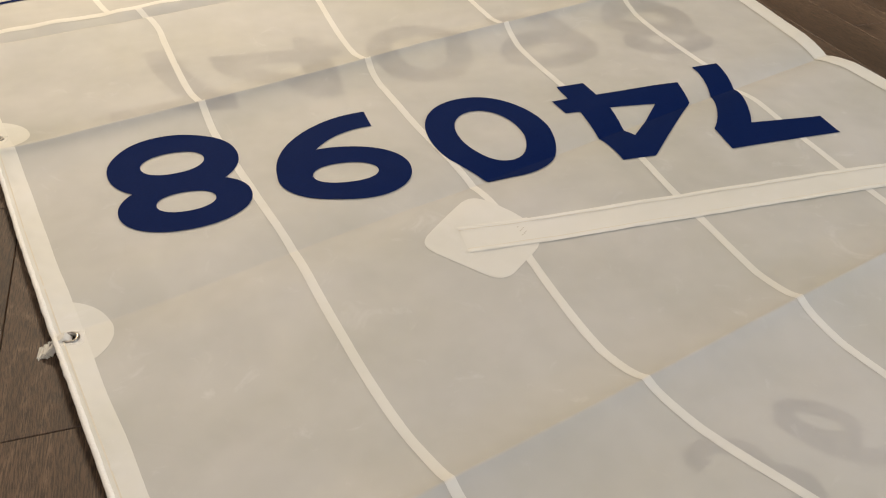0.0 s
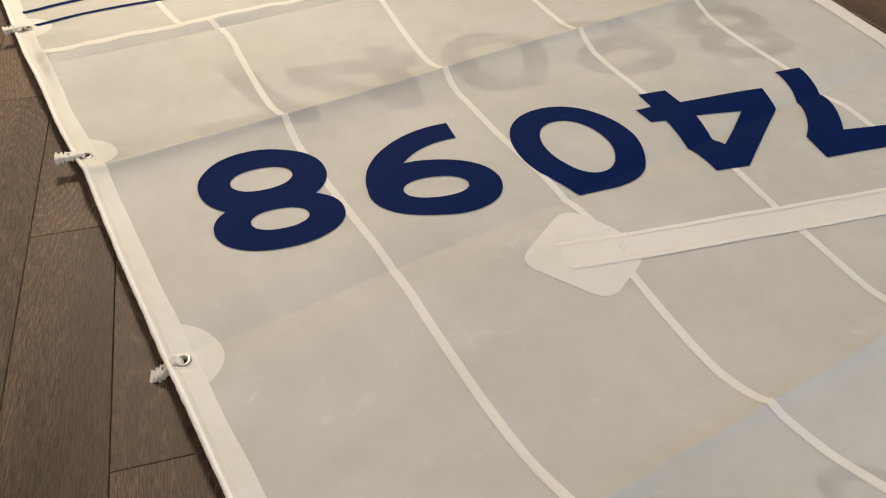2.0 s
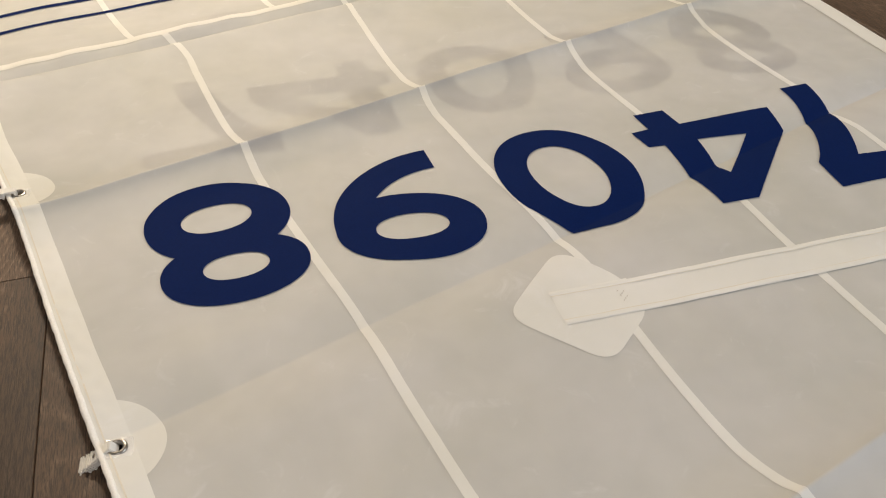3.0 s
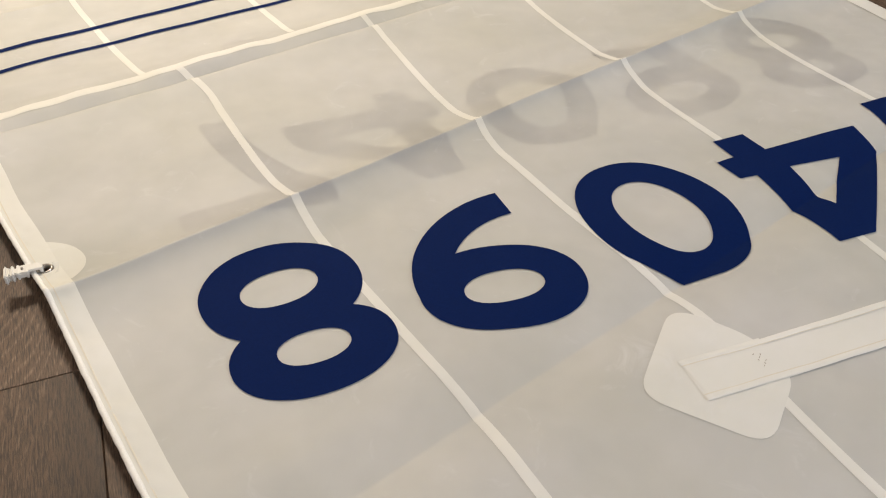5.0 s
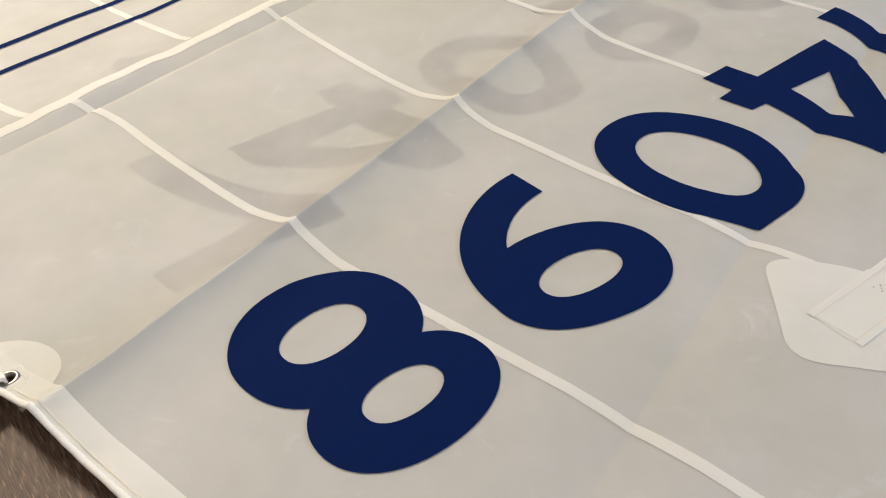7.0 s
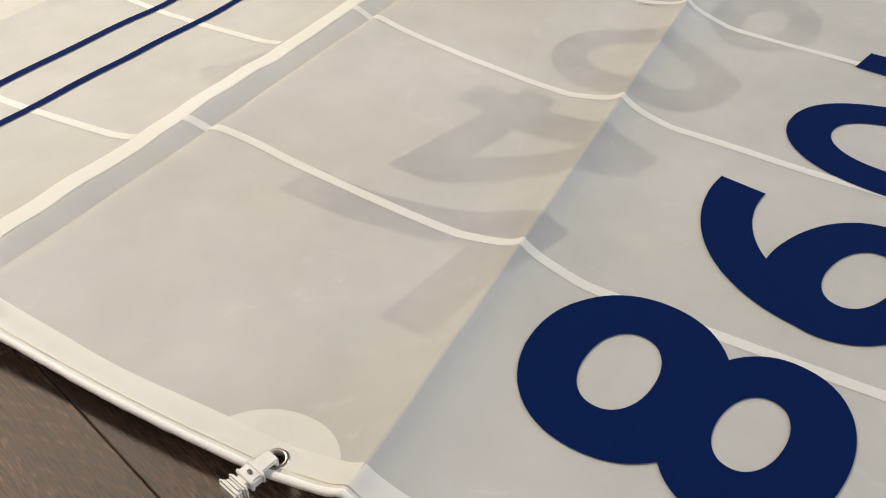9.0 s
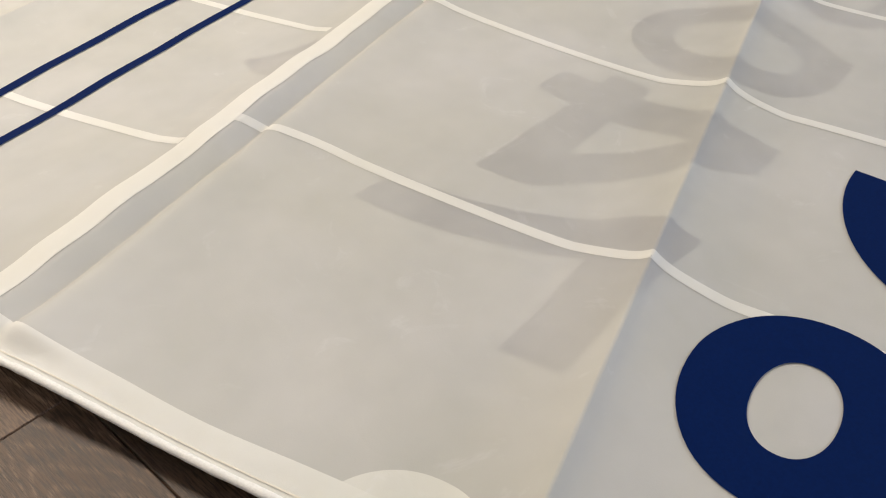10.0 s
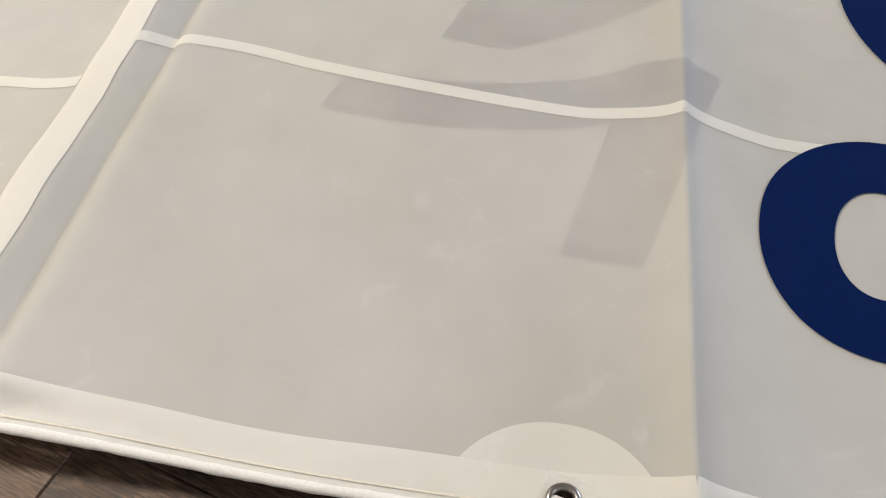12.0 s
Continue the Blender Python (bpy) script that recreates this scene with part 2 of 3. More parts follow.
# ---- the sail's surface ----
LUFF_Y = [-0.4, 0.1, 0.63, 0.94, 1.193, 1.42, 1.54, 1.63, 1.808, 1.947, 2.256, 3.4]
LUFF_X = [0.12, 0.000, -0.129, -0.209, -0.271, -0.323, -0.359, -0.385, -0.428, -0.468, -0.542, -0.80]
LEECH_Y = [-0.4, 0.5, 0.9, 1.27, 1.39, 1.44, 1.60, 1.78, 2.3, 3.6]
LEECH_X = [1.54, 1.49, 1.465, 1.428, 1.412, 1.402, 1.415, 1.428, 1.42, 1.36]


def smooth_curve(ys, xs):
    """A smooth curve x(y) through a few places."""
    fine = np.linspace(ys[0], ys[-1], 600)
    v = np.interp(fine, ys, xs)
    k = np.hanning(31)
    v = np.convolve(np.pad(v, 15, mode="reflect", reflect_type="odd"), k / k.sum(), "valid")
    return lambda y: float(np.interp(y, fine, v))


luff, leech = smooth_curve(LUFF_Y, LUFF_X), smooth_curve(LEECH_Y, LEECH_X)

# folds of the sail, as lines y = y0 + m x
BOTTOM, FOLD_C, FOLD_B, FOLD_A, FOLD_D = (0.03, 0.287), (0.488, 0.272), (0.990, 0.317), (1.5025, 0.300), (2.003, 0.264)
POCKET_TOP, FOLD_E, TOP = (2.082, 0.262), (2.56, 0.25), (3.1, 0.24)


def across(line, x, y):
    y0, m = line
    return (y - y0 - m * x) / math.hypot(1, m)


def peak(s, wide):
    return math.exp(-(math.sqrt(s * s + 1.5e-6) - 0.00122) / wide)


POCKET_S = [0.0, 0.026, 0.033, 0.045, 0.060, 0.078, 0.11, 0.34]
POCKET_Z = [0.0, 0.0135, 0.015, 0.0145, 0.0125, 0.007, 0.002, 0.0]


def facet(s, wide):
    """A flat slope up to the fold, rounded where it starts."""
    t = 1 - math.sqrt(s * s + 1e-6) / wide
    return 0.5 * (t + math.sqrt(t * t + 0.008))


def height(x, y):
    """How high the cloth lies over the floor."""
    a, b, c, d, e = (across(f, x, y) for f in (FOLD_A, FOLD_B, FOLD_C, FOLD_D, FOLD_E))
    z = 0.0175
    z += 0.010 * peak(a, 0.013) + 0.0155 * facet(a, 0.08)
    z += 0.008 * peak(c, 0.014) + 0.012 * facet(c, 0.08)
    z += 0.007 * min(max(x, 0.0), 1.0)
    z += 0.0045 * math.exp(-(b / 0.13) ** 2) - (0.0015 + 0.006 * min(max(x - 0.1, 0.0), 1.0)) * peak(b, 0.022) - 0.0085 * facet(b, 0.075)
    z += 0.010 * peak(e, 0.03) + 0.012 * peak(e, 0.10)
    edge = x - luff(y)
    fade = min(max((edge - 0.012) / 0.030, 0.0), 1.0)
    fade = fade * fade * (3 - 2 * fade)
    if d > 0:
        # the pocket: a steep front, a rounded back, then a slow fall
        lift = (1.0 + 0.65 * noise.noise((x * 6.0, 1.7, 0.3)) + 0.22 * noise.noise((x * 19.0, 4.1, 0.8))) * fade
        z += fade * 0.012 * max(0.0, 1 - d / 0.34) + lift * float(np.interp(d, POCKET_S, POCKET_Z))
    else:
        # the cloth before it swells and then dips into the crease
        z += fade * (0.012 * math.exp(d / 0.12) + 0.013 * (1 - math.exp(d / 0.009)) * math.exp(d / 0.055))
    z += 0.0035 * noise.noise((x * 3.1 + 4, y * 2.6, 0)) + 0.0012 * noise.noise((x * 11, y * 9 + 2, 3))
    z += 0.008 * math.exp(-max(edge, 0) / 0.03) * (0.8 + 0.8 * noise.noise((2.0, y * 4.3, 1)))
    z += 0.012 * math.exp(-((y - 1.84) / 0.17) ** 2) * math.exp(-max(edge, 0) / 0.05)
    return max(z, 0.005)


def row_lines():
    """Lines that run with the folds, closer together beside each fold."""
    near = [0.0, 0.0025, 0.006, 0.010, 0.015, 0.020, 0.0245, 0.028, 0.032, 0.038, 0.046]
    keys = [BOTTOM, FOLD_C, FOLD_B, FOLD_A, FOLD_D, POCKET_TOP, FOLD_E, TOP]
    out = []
    for (ya, ma), (yb, mb) in zip(keys, keys[1:]):
        gap = yb - ya
        marks = sorted({round(v, 4) for v in [*(k for k in near if k < gap / 2), *(gap - k for k in near if k < gap / 2), *np.arange(0.058, gap - 0.05, 0.012)]})
        for s in marks:
            if s < gap - 1e-4:
                f = s / gap
                out.append((ya + f * gap, ma + f * (mb - ma)))
    return out + [TOP]


ROWS_OF_CLOTH = row_lines()
COLUMNS = 170


def edge_x(line, curve):
    x = 0.5
    for _ in range(30):
        x = curve(line[0] + line[1] * x)
    return x


grid = []
for line in ROWS_OF_CLOTH:
    xl, xr = edge_x(line, luff), edge_x(line, leech)
    row = []
    for i in range(COLUMNS + 1):
        x = xl + (xr - xl) * i / COLUMNS
        y = line[0] + line[1] * x
        row.append((x, y, height(x, y)))
    grid.append(row)
SPOTS = np.array([v for row in grid for v in row])
EYES = [(-0.482, 2.125), (-0.325, 1.487), (-0.181, 0.915)]

sail = tagged(new("sail"), "creased white sail with blue numbers, spread on the wooden floor", "sail")
W = COLUMNS + 1
faces = []
for r in range(len(grid) - 1):
    for i in range(COLUMNS):
        q = (r * W + i, r * W + i + 1, (r + 1) * W + i + 1, (r + 1) * W + i)
        mid = SPOTS[list(q)].mean(0)
        if min(math.hypot(mid[0] - ex, mid[1] - ey) for ex, ey in EYES) > 0.013:
            faces.append(q)
put("cloth", mesh_of("cloth", SPOTS, faces, CLOTH), sail, "thin translucent white sailcloth with fold creases")
put("underside", mesh_of("underside", [(x, y, z - 0.0018) for x, y, z in SPOTS], faces, BACKING), sail, "white underside of the sailcloth")


def drape(name, loops, inside, mat, off, parent, label=""):
    """A flat shape, bounded by loops, laid on the cloth (or under it)."""
    from mathutils import geometry
    pts, edges = [], []
    for loop in loops:
        k = len(pts)
        pts += [Vector(p) for p in loop]
        edges += [(k + i, k + (i + 1) % len(loop)) for i in range(len(loop))]
    allp = np.array([p[:] for p in pts])
    lo, hi = allp.min(0), allp.max(0)
    pick = SPOTS[(SPOTS[:, 0] > lo[0]) & (SPOTS[:, 0] < hi[0]) & (SPOTS[:, 1] > lo[1]) & (SPOTS[:, 1] < hi[1])]
    for p in pick:
        if inside(p[0], p[1]) and np.abs(allp - p[:2]).sum(1).min() > 0.002:
            pts.append(Vector((p[0], p[1])))
    vs, _, fs, *_ = geometry.delaunay_2d_cdt(pts, edges, [], 0, 1e-5)
    keep = []
    for f in fs:
        c = sum((vs[i] for i in f), Vector((0, 0))) / len(f)
        p, q, r = (vs[i] for i in f[:3])
        if inside(c.x, c.y) and abs((q - p).cross(r - p)) > 2e-8:
            keep.append(f)
    used = sorted({i for f in keep for i in f})
    index = {v: i for i, v in enumerate(used)}
    me = mesh_of(name, [(vs[i].x, vs[i].y, height(vs[i].x, vs[i].y) + off) for i in used], [[index[i] for i in f] for f in keep], mat)
    return put(name, me, parent, label)


def oval(cx, cy, a, b, count=56, power=2.0, lean=0.0):
    c, s = math.cos(radians(lean)), math.sin(radians(lean))
    out = []
    for i in range(count):
        t = 2 * math.pi * i / count
        u = a * math.copysign(abs(math.cos(t)) ** (2 / power), math.cos(t))
        v = b * math.copysign(abs(math.sin(t)) ** (2 / power), math.sin(t))
        out.append((cx + c * u - s * v, cy + s * u + c * v))
    return out


def in_loop(loop, x, y):
    hit, j = False, len(loop) - 1
    for i in range(len(loop)):
        (xi, yi), (xj, yj) = loop[i], loop[j]
        if (yi > y) != (yj > y) and x < (xj - xi) * (y - yi) / (yj - yi) + xi:
            hit = not hit
        j = i
    return hit


def dense(loop, step=0.006):
    out = []
    for (xa, ya), (xb, yb) in zip(loop, loop[1:] + loop[:1]):
        k = max(1, int(math.hypot(xb - xa, yb - ya) / step))
        out += [(xa + (xb - xa) * i / k, ya + (yb - ya) * i / k) for i in range(k)]
    return out


def strip(name, path, width, mat, off, parent, label="", count=2, lens=0.0, holes=(), wavy=0.06, pucker=0.0):
    """A band of the given width along path(f), f from 0 to 1, laid on the cloth."""
    fs = np.linspace(0, 1, path[1])
    ps = np.array([path[0](f) for f in fs])
    tan = np.gradient(ps, axis=0)
    tan /= np.linalg.norm(tan, axis=1)[:, None]
    nor = np.stack([-tan[:, 1], tan[:, 0]], 1)
    verts, quads = [], []
    for p, nn in zip(ps, nor):
        for i in range(count + 1):
            w = (i / count - 0.5) * width * (1 + wavy * noise.noise((p[1] * 9, p[0] * 9, 0.5)))
            x, y = p + nn * w
            lump = pucker * (1 + noise.noise((x * 55, y * 55, 2.6)) + noise.noise((x * 20, y * 20, 5.1)))
            verts.append((x, y, height(x, y) + off + lump * math.sin(math.pi * i / count) + lens * (1 - (2 * i / count - 1) ** 4)))
    k = count + 1
    for r in range(len(ps) - 1):
        for i in range(count):
            q = (r * k + i, r * k + i + 1, (r + 1) * k + i + 1, (r + 1) * k + i)
            mx, my = sum(verts[j][0] for j in q) / 4, sum(verts[j][1] for j in q) / 4
            if all(math.hypot(mx - hx, my - hy) > 0.0095 for hx, hy in holes):
                quads.append(q)
    return put(name, mesh_of(name, verts, quads, mat), parent, label)


# ---- seams between the panels ----
SEAMS = [
    ([0.125, 0.60, 0.66, 0.742, 0.83, 0.93, 1.036, 1.125, 1.29, 1.44, 1.515, 1.63, 1.73, 1.85, 1.94, 1.990, 2.025],
     [0.312, 0.210, 0.193, 0.175, 0.160, 0.144, 0.129, 0.109, 0.076, 0.046, 0.035, 0.011, -0.004, -0.020, -0.034, -0.054, -0.074]),
    ([0.205, 0.511, 0.549, 0.588, 0.626, 0.675, 0.726, 0.791, 0.90, 1.09, 1.141, 1.18, 1.325, 1.50, 1.575, 1.615, 1.68, 1.78, 1.90, 2.03, 2.10, 2.13],
     [0.735, 0.556, 0.538, 0.520, 0.504, 0.489, 0.480, 0.473, 0.467, 0.460, 0.452, 0.444, 0.418, 0.394, 0.385, 0.384, 0.374, 0.363, 0.357, 0.350, 0.340, 0.329]),
    ([0.278, 0.45, 0.558, 0.631, 0.70, 0.79, 0.86, 0.93, 1.04, 1.11, 1.42, 1.53, 1.65, 1.72, 1.82, 1.93, 2.21],
     [0.905, 0.850, 0.815, 0.797, 0.785, 0.776, 0.773, 0.772, 0.769, 0.768, 0.751, 0.741, 0.735, 0.735, 0.729, 0.722, 0.714]),
    ([0.352, 0.95, 1.273, 1.449, 1.531, 1.635, 1.771, 2.30], [1.10, 1.096, 1.096, 1.088, 1.085, 1.081, 1.084, 1.10]),
    ([2.036, 2.18, 2.34, 2.99], [-0.138, -0.176, -0.212, -0.40]),
    ([2.128, 2.31, 2.58, 3.10], [0.176, 0.145, 0.103, 0.02]),
    ([2.215, 2.43, 2.68, 3.18], [0.50, 0.475, 0.445, 0.38]),
    ([2.305, 2.53, 2.78, 3.26], [0.83, 0.81, 0.79, 0.74]),
]


def spline(ys, xs):
    """A smooth curve x(y) that passes through every place given."""
    ys, xs = np.array(ys), np.array(xs)
    d = np.gradient(xs, ys)

    def at(y):
        i = int(min(max(np.searchsorted(ys, y) - 1, 0), len(ys) - 2))
        h = ys[i + 1] - ys[i]
        t = (y - ys[i]) / h
        return float((1 + 2 * t) * (1 - t) ** 2 * xs[i] + t * (1 - t) ** 2 * h * d[i] + t * t * (3 - 2 * t) * xs[i + 1] + t * t * (t - 1) * h * d[i + 1])
    return at


for ys, xs in SEAMS:
    y0, y1 = ys[0], ys[-1]
    strip("seam", (lambda f, q=spline(ys, xs), a=y0, b=y1: (q(a + (b - a) * f), a + (b - a) * f), int((y1 - y0) / 0.0022)), 0.0136, TAPE, 0.00045, sail, "overlapped panel seam, a paler stripe of doubled cloth")

# ---- luff: folded tape, rope, stitching ----
LUFF_FROM, LUFF_TO = 0.035, 2.97


def luff_side(inward):
    def go(f):
        y = LUFF_FROM + (LUFF_TO - LUFF_FROM) * f
        slope = (luff(y + 0.01) - luff(y - 0.01)) / 0.02
        k = math.hypot(1, slope)
        return (luff(y) + inward / k, y - inward * slope / k)
    return go


strip("luff_tape", (luff_side(0.0195), 620), 0.037, TAPE, 0.0010, sail, "white folded reinforcement tape along the edge", 10, 0.0, EYES, 0.16, 0.0011)
strip("stitch_line", (luff_side(0.0115), 620), 0.0017, STITCH, 0.0026, sail, "straw-coloured line of stitching", 1)


def tube(name, path, count, radius, lift, mat, parent, label="", sides=10):
    ps = [path(f) for f in np.linspace(0, 1, count)]
    verts, quads = [], []
    for i, (x, y) in enumerate(ps):
        z = height(x, y) + lift
        ax, ay = ps[max(i - 1, 0)], ps[min(i + 1, count - 1)]
        tx, ty = ay[0] - ax[0], ay[1] - ax[1]
        k = math.hypot(tx, ty)
        nx, ny = -ty / k, tx / k
        jitter = 0.0007 * noise.noise((x * 60, y * 60, 2.2))
        x, y, z = x + nx * jitter, y + ny * jitter, z + jitter
        fat = radius * (1 + 0.16 * noise.noise((x * 90, y * 90, 0.7)))
        for j in range(sides):
            t = 2 * math.pi * j / sides
            verts.append((x + nx * fat * math.cos(t), y + ny * fat * math.cos(t), z + fat * math.sin(t)))
    for i in range(count - 1):
        for j in range(sides):
            quads.append((i * sides + j, i * sides + (j + 1) % sides, (i + 1) * sides + (j + 1) % sides, (i + 1) * sides + j))
    return put(name, mesh_of(name, verts, quads, mat), parent, label)


tube("bolt_rope", luff_side(0.0025), 560, 0.0037, 0.0008, ROPE, sail, "rope sewn into the edge under off-white cover")


def leech_side(inward):
    def go(f):
        y = 0.47 + (3.42 - 0.47) * f
        slope = (leech(y + 0.01) - leech(y - 0.01)) / 0.02
        k = math.hypot(1, slope)
        return (leech(y) - inward / k, y + inward * slope / k)
    return go


strip("leech_tape", (leech_side(0.021), 620), 0.042, TAPE, 0.0014, sail, "white hem tape along the free edge", 3)

# ---- pocket across the sail, with its raised fold ----
PX0, PX1 = luff(1.94) + 0.006, leech(2.45) - 0.03
strip("batten_pocket", (lambda f: (PX0 + (PX1 - PX0) * f, 2.003 + 0.0500 + 0.264 * (PX0 + (PX1 - PX0) * f)), 900), 0.035, TAPE, 0.0007, sail, "white tape pocket standing up along a fold", 12)
# ---- short batten pocket with its patch ----
PATCH_LOOP = [(0.436, 1.104), (0.499, 1.012), (0.504, 0.944), (0.410, 0.867), (0.312, 0.984)]


def rounded(loop, r, k=8):
    out = []
    for i, p in enumerate(loop):
        a, b, c = Vector(loop[i - 1]), Vector(p), Vector(loop[(i + 1) % len(loop)])
        u, v = (a - b).normalized(), (c - b).normalized()
        d = min(r, (a - b).length * 0.45, (c - b).length * 0.45)
        s, e = b + u * d, b + v * d
        for j in range(k + 1):
            f = j / k
            q = s * (1 - f) ** 2 + b * 2 * f * (1 - f) + e * f * f
            out.append((q.x, q.y))
    return out


loop = rounded(PATCH_LOOP, 0.034)
drape("pocket_patch", [dense(loop)], lambda x, y: in_loop(loop, x, y), PATCH, 0.0006, sail, "rounded white reinforcement patch under the pocket's end")


def pocket_line(rise):
    """A line along the pocket, so far above its middle."""
    return lambda f: (0.384 + 1.06 * f, 0.979 - 0.027 * f + rise + 0.0012 * noise.noise((f * 22, rise * 90, 1.3)))


strip("batten_pocket", (pocket_line(0.0), 300), 0.066, TAPE, 0.0009, sail, "long white pocket tape with sewn hems", 8, 0.0002, wavy=0.02)
loop2 = [(0.389, 0.953), (0.387, 1.012), (0.502, 1.010), (0.502, 0.951)]
drape("pocket_flap", [dense(loop2)], lambda x, y: in_loop(loop2, x, y), TAPE, 0.0015, sail, "extra white layer over the pocket's inner end")
for rise in (-0.0285, 0.0285):
    strip("pocket_hem", (pocket_line(rise), 300), 0.0085, TAPE, 0.0017, sail, "turned-in hem of the pocket tape", 4, 0.0005, wavy=0.2)
    strip("stitch_line", (pocket_line(rise * 0.84), 300), 0.0014, STITCH, 0.0018, sail, "fine line of stitching", 1)

bm = bmesh.new()
for k in range(7):
    sx, sy = 0.478 + 0.004 * (k % 3), 0.968 + 0.0035 * k
    box((0.0022, 0.0008, 0.0005), (sx, sy, height(sx, sy) + 0.0020), turn=pose(0, 0, 0, 0, 0, 35 + 50 * (k % 2)), bm=bm)
part("bar_tack", bm, plain_material("dark_thread", (0.42, 0.36, 0.28), 0.8), sail, "small dark bar tack of thread", smooth=False)

# ---- numbers: blue cloth digits, and those of the other side showing through ----
def glyph_8():
    o1, h1 = oval(-0.029, 1.3315, 0.1105, 0.097, 64, 2.15, 9), oval(-0.031, 1.3355, 0.054, 0.035, 48, 2.15, 8)
    o2, h2 = oval(-0.0155, 1.202, 0.106, 0.0775, 64, 2.15, 3), oval(-0.015, 1.207, 0.0473, 0.0292, 48, 2.15, 3)
    return [o1, o2, h1, h2], lambda x, y: (in_loop(o1, x, y) or in_loop(o2, x, y)) and not in_loop(h1, x, y) and not in_loop(h2, x, y)


def glyph_9():
    o, h = oval(0.2508, 1.2224, 0.115, 0.0875, 64, 2.15, -11), oval(0.252, 1.220, 0.0565, 0.0322, 48, 2.15, -4)
    arc = lambda a, b: [(0.335 - a * math.cos(t), 1.240 + b * math.sin(t)) for t in np.linspace(0, math.pi / 2 - 0.02, 26)]
    tail = arc(0.198, 0.189) + arc(0.141, 0.130)[::-1]
    return [o, h, tail], lambda x, y: (in_loop(o, x, y) or in_loop(tail, x, y)) and not in_loop(h, x, y)


def glyph_0():
    """An oval, cut with a corner where its foot was trimmed straight."""
    whole, tip = oval(0.537, 1.2833, 0.114, 0.1467, 72, 2.15, 3.6), (0.483, 1.139)
    o = [p for p in whole if not (p[1] < 1.205 and 0.40 < p[0] < 0.545)]
    k = max(range(len(o)), key=lambda i: math.hypot(o[i][0] - o[i - 1][0], o[i][1] - o[i - 1][1]))
    o = dense(o[:k] + [tip] + o[k:], 0.010)
    h = oval(0.537, 1.281, 0.0587, 0.092, 56, 2.15, 4)
    return [o, h], lambda x, y: in_loop(o, x, y) and not in_loop(h, x, y)


def glyph_4():
    o = dense([(0.735, 1.428), (0.795, 1.428), (0.798, 1.371), (0.984, 1.374), (0.974, 1.305), (0.797, 1.124), (0.732, 1.125),
               (0.734, 1.311), (0.704, 1.313), (0.700, 1.369), (0.736, 1.373)], 0.008)
    h = dense([(0.799, 1.312), (0.897, 1.308), (0.799, 1.206), (0.793, 1.231)], 0.008)
    return [o, h], lambda x, y: in_loop(o, x, y) and not in_loop(h, x, y)


def glyph_7():
    outer = [(1.035 + 0.080 * math.sin(f ** 0.9 * 1.45), 1.184 + 0.251 * f) for f in np.linspace(0, 1, 14)]
    inner = [(0.952 + 0.101 * math.sin(f ** 0.85 * 1.5), 1.181 + 0.251 * f) for f in np.linspace(0, 1, 14)]
    o = dense([(0.946, 1.110), (1.181, 1.110), (1.185, 1.174)] + outer + inner[::-1], 0.008)
    return [o], lambda x, y: in_loop(o, x, y)


DIGITS = [("8", glyph_8), ("9", glyph_9), ("0", glyph_0), ("4", glyph_4), ("7", glyph_7)]
for digit, glyph in DIGITS:
    loops, inside = glyph()
    drape("digit", loops, inside, BLUE, 0.0011, sail, "large dark blue cloth digit %s" % digit)
# the other side's digits lie mirrored, further up the sail
for digit, glyph in DIGITS:
    loops, inside = glyph()
    bx = 1.068 if digit == "8" else 1.048
    drape("back_digit", [[(bx - x, y + 0.385) for x, y in lp] for lp in loops], lambda x, y, bx=bx, q=inside: q(bx - x, y - 0.385), BLUE, -0.0008, sail,
          "blue digit %s on the sail's underside, showing faintly" % digit)

# faint marks on the underside
def under_mark(loops, inside):
    drape("back_mark", loops, inside, BLUE, -0.0008, sail, "blue mark on the sail's underside, showing faintly")


def stroke(path, width):
    """The outline of a thick rounded stroke along a few places."""
    ps = [Vector(p) for p in path]
    fine = []
    for i in range(len(ps) - 1):
        p0, p1, p2, p3 = ps[max(i - 1, 0)], ps[i], ps[i + 1], ps[min(i + 2, len(ps) - 1)]
        for k in range(8):
            t = k / 8
            fine.append(0.5 * (2 * p1 + (p2 - p0) * t + (2 * p0 - 5 * p1 + 4 * p2 - p3) * t * t + (3 * p1 - p0 - 3 * p2 + p3) * t ** 3))
    fine.append(ps[-1])
    one, two = [], []
    for i, p in enumerate(fine):
        d = (fine[min(i + 1, len(fine) - 1)] - fine[max(i - 1, 0)]).normalized()
        q = Vector((-d.y, d.x)) * width / 2
        one.append(tuple(p + q))
        two.append(tuple(p - q))
    return one + two[::-1]


ra, rb = oval(0.680, 0.514, 0.053, 0.0365, 40, 2.4, lean=-40), oval(0.684, 0.516, 0.029, 0.0105, 30, lean=-40)
under_mark([ra, rb], lambda x, y: in_loop(ra, x, y) and not in_loop(rb, x, y))
for path, wide in (([(0.655, 0.500), (0.676, 0.474), (0.703, 0.455), (0.735, 0.448), (0.775, 0.452)], 0.024),
                   ([(0.513, 0.496), (0.508, 0.512), (0.525, 0.521), (0.552, 0.517), (0.574, 0.503), (0.580, 0.484), (0.574, 0.470)], 0.022),
                   ([(0.576, 0.464), (0.597, 0.462), (0.613, 0.446), (0.611, 0.429), (0.590, 0.420), (0.562, 0.420), (0.545, 0.432)], 0.022)):
    outline = stroke(path, wide)
    under_mark([outline], lambda x, y, o=outline: in_loop(o, x, y))
rg = dense([(0.030, 2.130), (0.048, 2.163), (0.085, 2.132), (0.145, 2.118), (0.100, 2.075), (0.030, 2.080)])
under_mark([rg], lambda x, y: in_loop(rg, x, y))

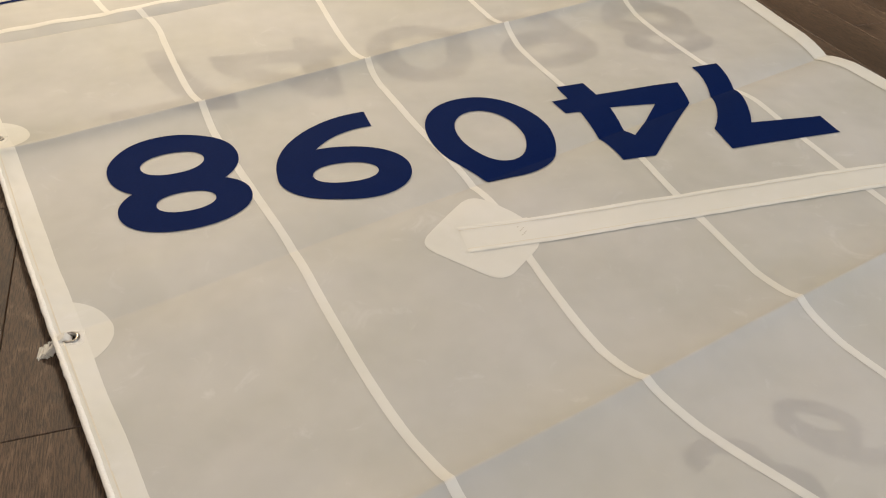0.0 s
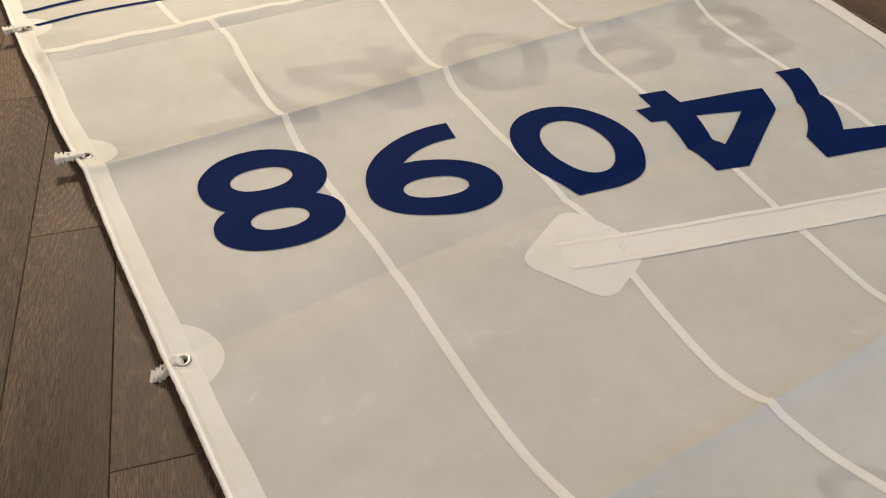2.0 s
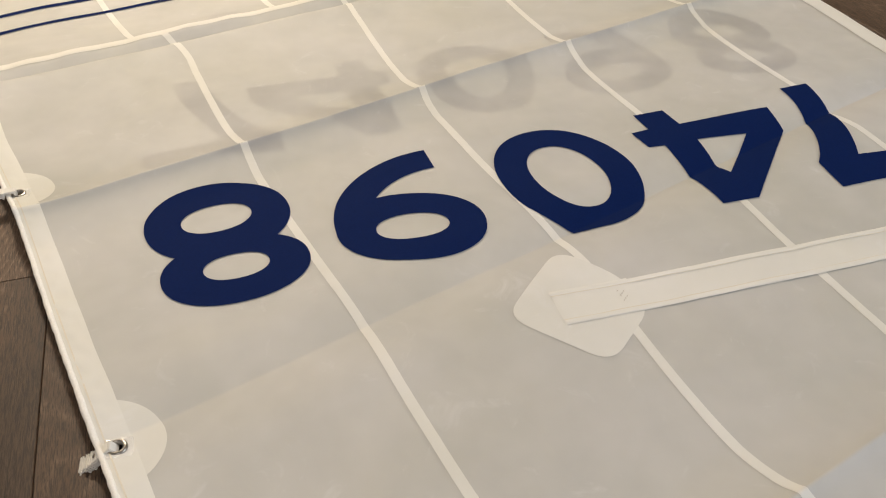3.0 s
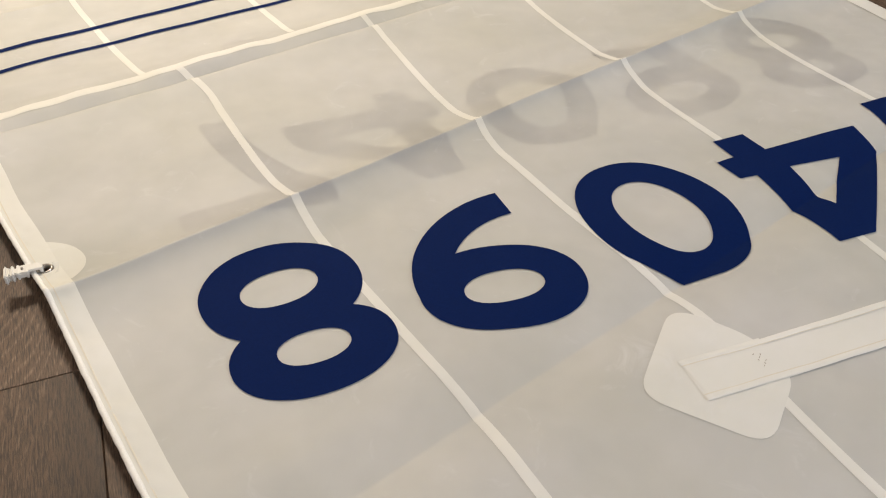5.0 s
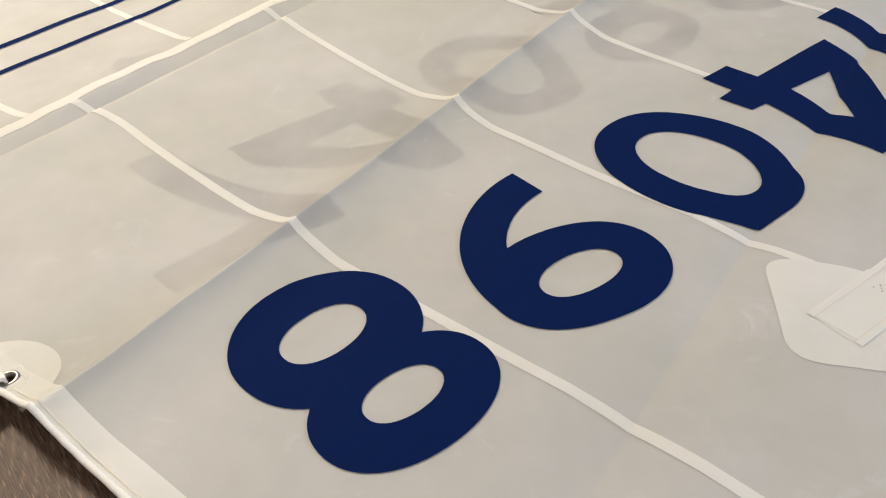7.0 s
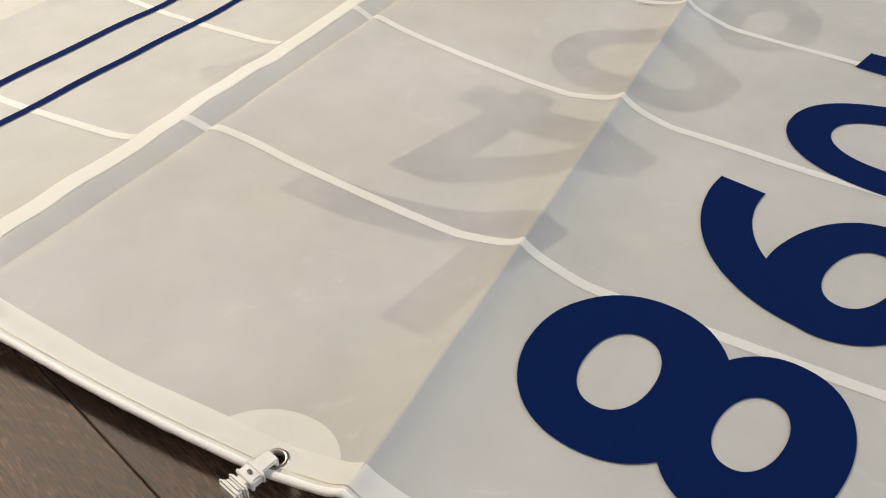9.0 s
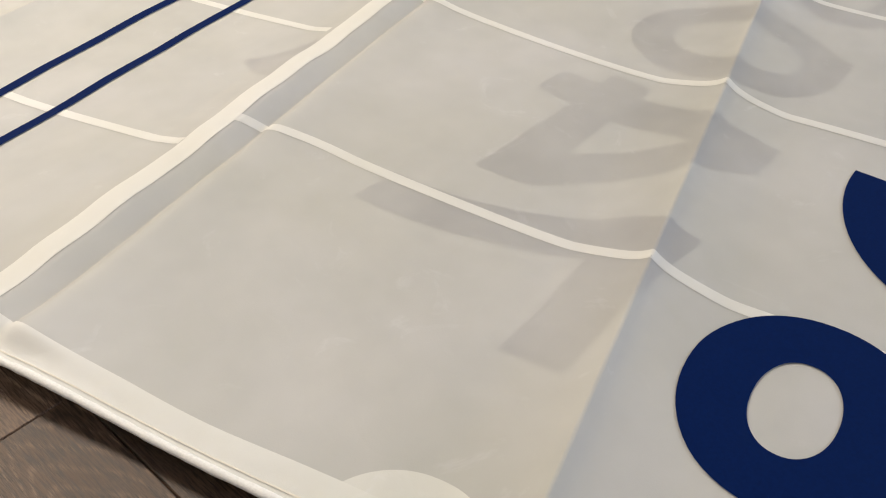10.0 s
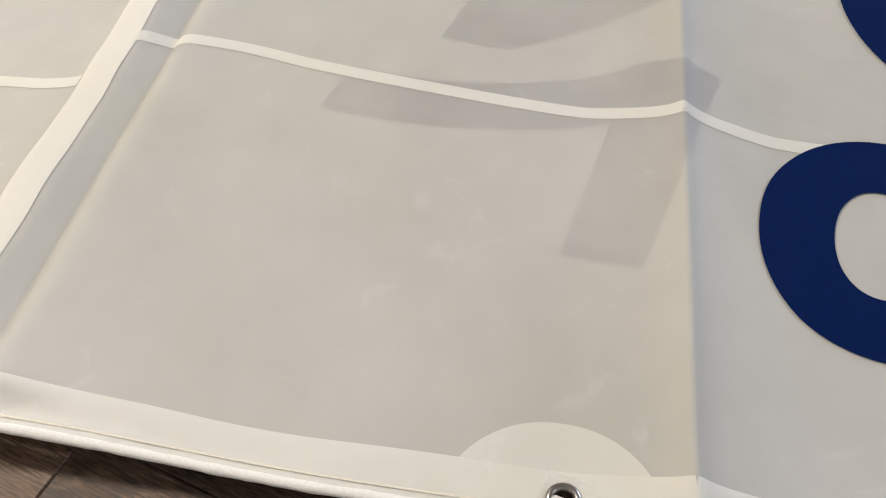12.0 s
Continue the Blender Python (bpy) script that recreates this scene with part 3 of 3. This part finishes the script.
# ---- two blue stripes ----
for y0, m, xa in ((2.287, 0.237, -0.465), (2.396, 0.247, -0.505)):
    strip("stripe", (lambda f, y0=y0, m=m, xa=xa: (xa + (1.36 - xa) * f, y0 + m * (xa + (1.36 - xa) * f) - 0.032 * max(0.0, 1 - f / 0.09) ** 1.6 + 0.004 * noise.noise((f * 16, y0, 0))), 420), 0.0165, BLUE, 0.0012, sail, "narrow dark blue stripe")

# ---- eyelets with round patches ----
def ring(name, at, r0, r1, mat, parent, label=""):
    """A rolled metal ring with a barrel that goes down through the cloth."""
    prof = [(r0, -0.004), (r0, 0.0006), (r0 + 0.0012, 0.0017), ((r0 + r1) / 2, 0.0021), (r1 - 0.001, 0.0015), (r1, 0.0002), (r1, -0.0008)]
    n = 36
    verts = [(at[0] + r * math.cos(2 * math.pi * i / n), at[1] + r * math.sin(2 * math.pi * i / n), at[2] + z) for i in range(n) for r, z in prof]
    k = len(prof)
    quads = [(i * k + j, i * k + j + 1, ((i + 1) % n) * k + j + 1, ((i + 1) % n) * k + j) for i in range(n) for j in range(k - 1)]
    return put(name, mesh_of(name, verts, quads, mat), parent, label)


for ex, ey in EYES:
    disc = oval(ex - 0.019, ey + 0.004, 0.0725, 0.0725, 90)
    bore = oval(ex, ey, 0.0072, 0.0072, 24)
    rim = [(luff(y) + 0.009, y) for y in np.linspace(ey - 0.09, ey + 0.09, 40)]
    drape("eyelet_patch", [disc, bore, rim + [(ex + 0.2, ey + 0.09), (ex + 0.2, ey - 0.09)]],
          lambda x, y, d=disc, b=bore: in_loop(d, x, y) and not in_loop(b, x, y) and x > luff(y) + 0.009, PATCH, 0.0005, sail,
          "round white reinforcement patch about an eyelet")
    ring("eyelet", (ex, ey, height(ex, ey) + 0.0034), 0.0066, 0.0118, STEEL, sail, "pressed nickel eyelet ring")
    square = rounded([(ex + 0.0175, ey + 0.0165), (ex - 0.0145, ey + 0.0165), (ex - 0.0145, ey - 0.0165), (ex + 0.0175, ey - 0.0165)], 0.005, 5)
    bore = oval(ex, ey, 0.0105, 0.0105, 24)
    drape("clear_washer", [square, bore], lambda x, y, d=square, b=bore: in_loop(d, x, y) and not in_loop(b, x, y), CLEAR, 0.0022, sail,
          "clear plastic washer pressed under the eyelet")

# ---- white plastic slides in the eyelets ----
def slide():
    """Built along -x from its eyelet at the origin."""
    top = part("slide", box((0.024, 0.0105, 0.0036), (-0.0165, 0, 0.0066), 0.0006), PLASTIC, None, "white plastic sail slide hooked through the eyelet", False)
    part("hook", box((0.0045, 0.0100, 0.012), (-0.0042, 0, 0.0016), 0.0008), PLASTIC, top, "", False)
    bm = box((0.017, 0.0150, 0.0085), (-0.0305, 0, 0.0040), 0.0014)
    box((0.0035, 0.0165, 0.0100), (-0.0245, 0, 0.0040), 0.0008, bm)
    box((0.0035, 0.0165, 0.0100), (-0.0375, 0, 0.0040), 0.0008, bm)
    part("block", bm, PLASTIC, top, "", False)
    bm = bmesh.new()
    bmesh.ops.create_cone(bm, cap_ends=True, segments=20, radius1=0.0022, radius2=0.0022, depth=0.0008, matrix=Matrix.Translation((-0.031, 0, 0.0086)))
    part("pin", bm, STEEL, top)
    bm = box((0.006, 0.0095, 0.0075), (-0.0415, 0, 0.0036), 0.001)
    box((0.0050, 0.0175, 0.0130), (-0.0455, 0, 0.0034), 0.0018, bm)
    box((0.0060, 0.0145, 0.0105), (-0.0505, 0, 0.0034), 0.0018, bm)
    box((0.0060, 0.0200, 0.0140), (-0.0555, 0, 0.0034), 0.0022, bm)
    part("slug", bm, PLASTIC, top, "", False)
    return top


first = slide()
spots = [(EYES[1], 2, 0), (EYES[0], 14, 0), (EYES[2], -6, -38)]
for i, ((ex, ey), turn, dip) in enumerate(spots):
    m = pose(ex, ey, height(ex, ey) + 0.004, 0, dip, turn) @ Matrix.Diagonal((0.86, 1.35, 1.1, 1))
    ob = first if i == 0 else copy_thing(first, m)
    ob.matrix_basis = m
    ob.parent = sail

# ---- the floor: planks on a dark underlay ----
floor = tagged(part("floor", box((X1 - X0 + 0.4, Y1 - Y0 + 0.4, 0.1), ((X0 + X1) / 2, (Y0 + Y1) / 2, -0.056)), GAP, None, smooth=False),
               "dark brown limed-oak laminate floor laid in planks", "floor", kind="structure")
WIDE, LONG, BEVEL = 0.135, 1.62, 0.0011


def plank_mesh(y0, y1):
    bm = box((WIDE - 0.0006, y1 - y0 - 0.0006, 0.0075), (0, 0, -0.00375), 0)
    top = [e for e in bm.edges if all(v.co.z > -0.001 for v in e.verts)]
    bmesh.ops.bevel(bm, geom=top, offset=BEVEL, segments=1, affect="EDGES")
    me = bpy.data.meshes.new("plank")
    bm.to_mesh(me)
    bm.free()
    me.materials.append(WOOD)
    return me


made = {}
col = 0
first_line = -0.2745 - WIDE * 18
while first_line + WIDE * col < X1:
    xa = first_line + WIDE * col
    joint = 0.775 - 0.52 * (col - 18)
    ya = joint - LONG * math.ceil((joint - Y0) / LONG)
    while ya < Y1:
        lo, hi = max(ya, Y0), min(ya + LONG, Y1)
        if hi - lo > 0.02:
            key = round(hi - lo, 3)
            made[key] = made.get(key) or plank_mesh(lo, hi)
            ob = put("plank", made[key], floor)
            ob.location = (xa + WIDE / 2, (lo + hi) / 2, 0)
        ya += LONG
    col += 1
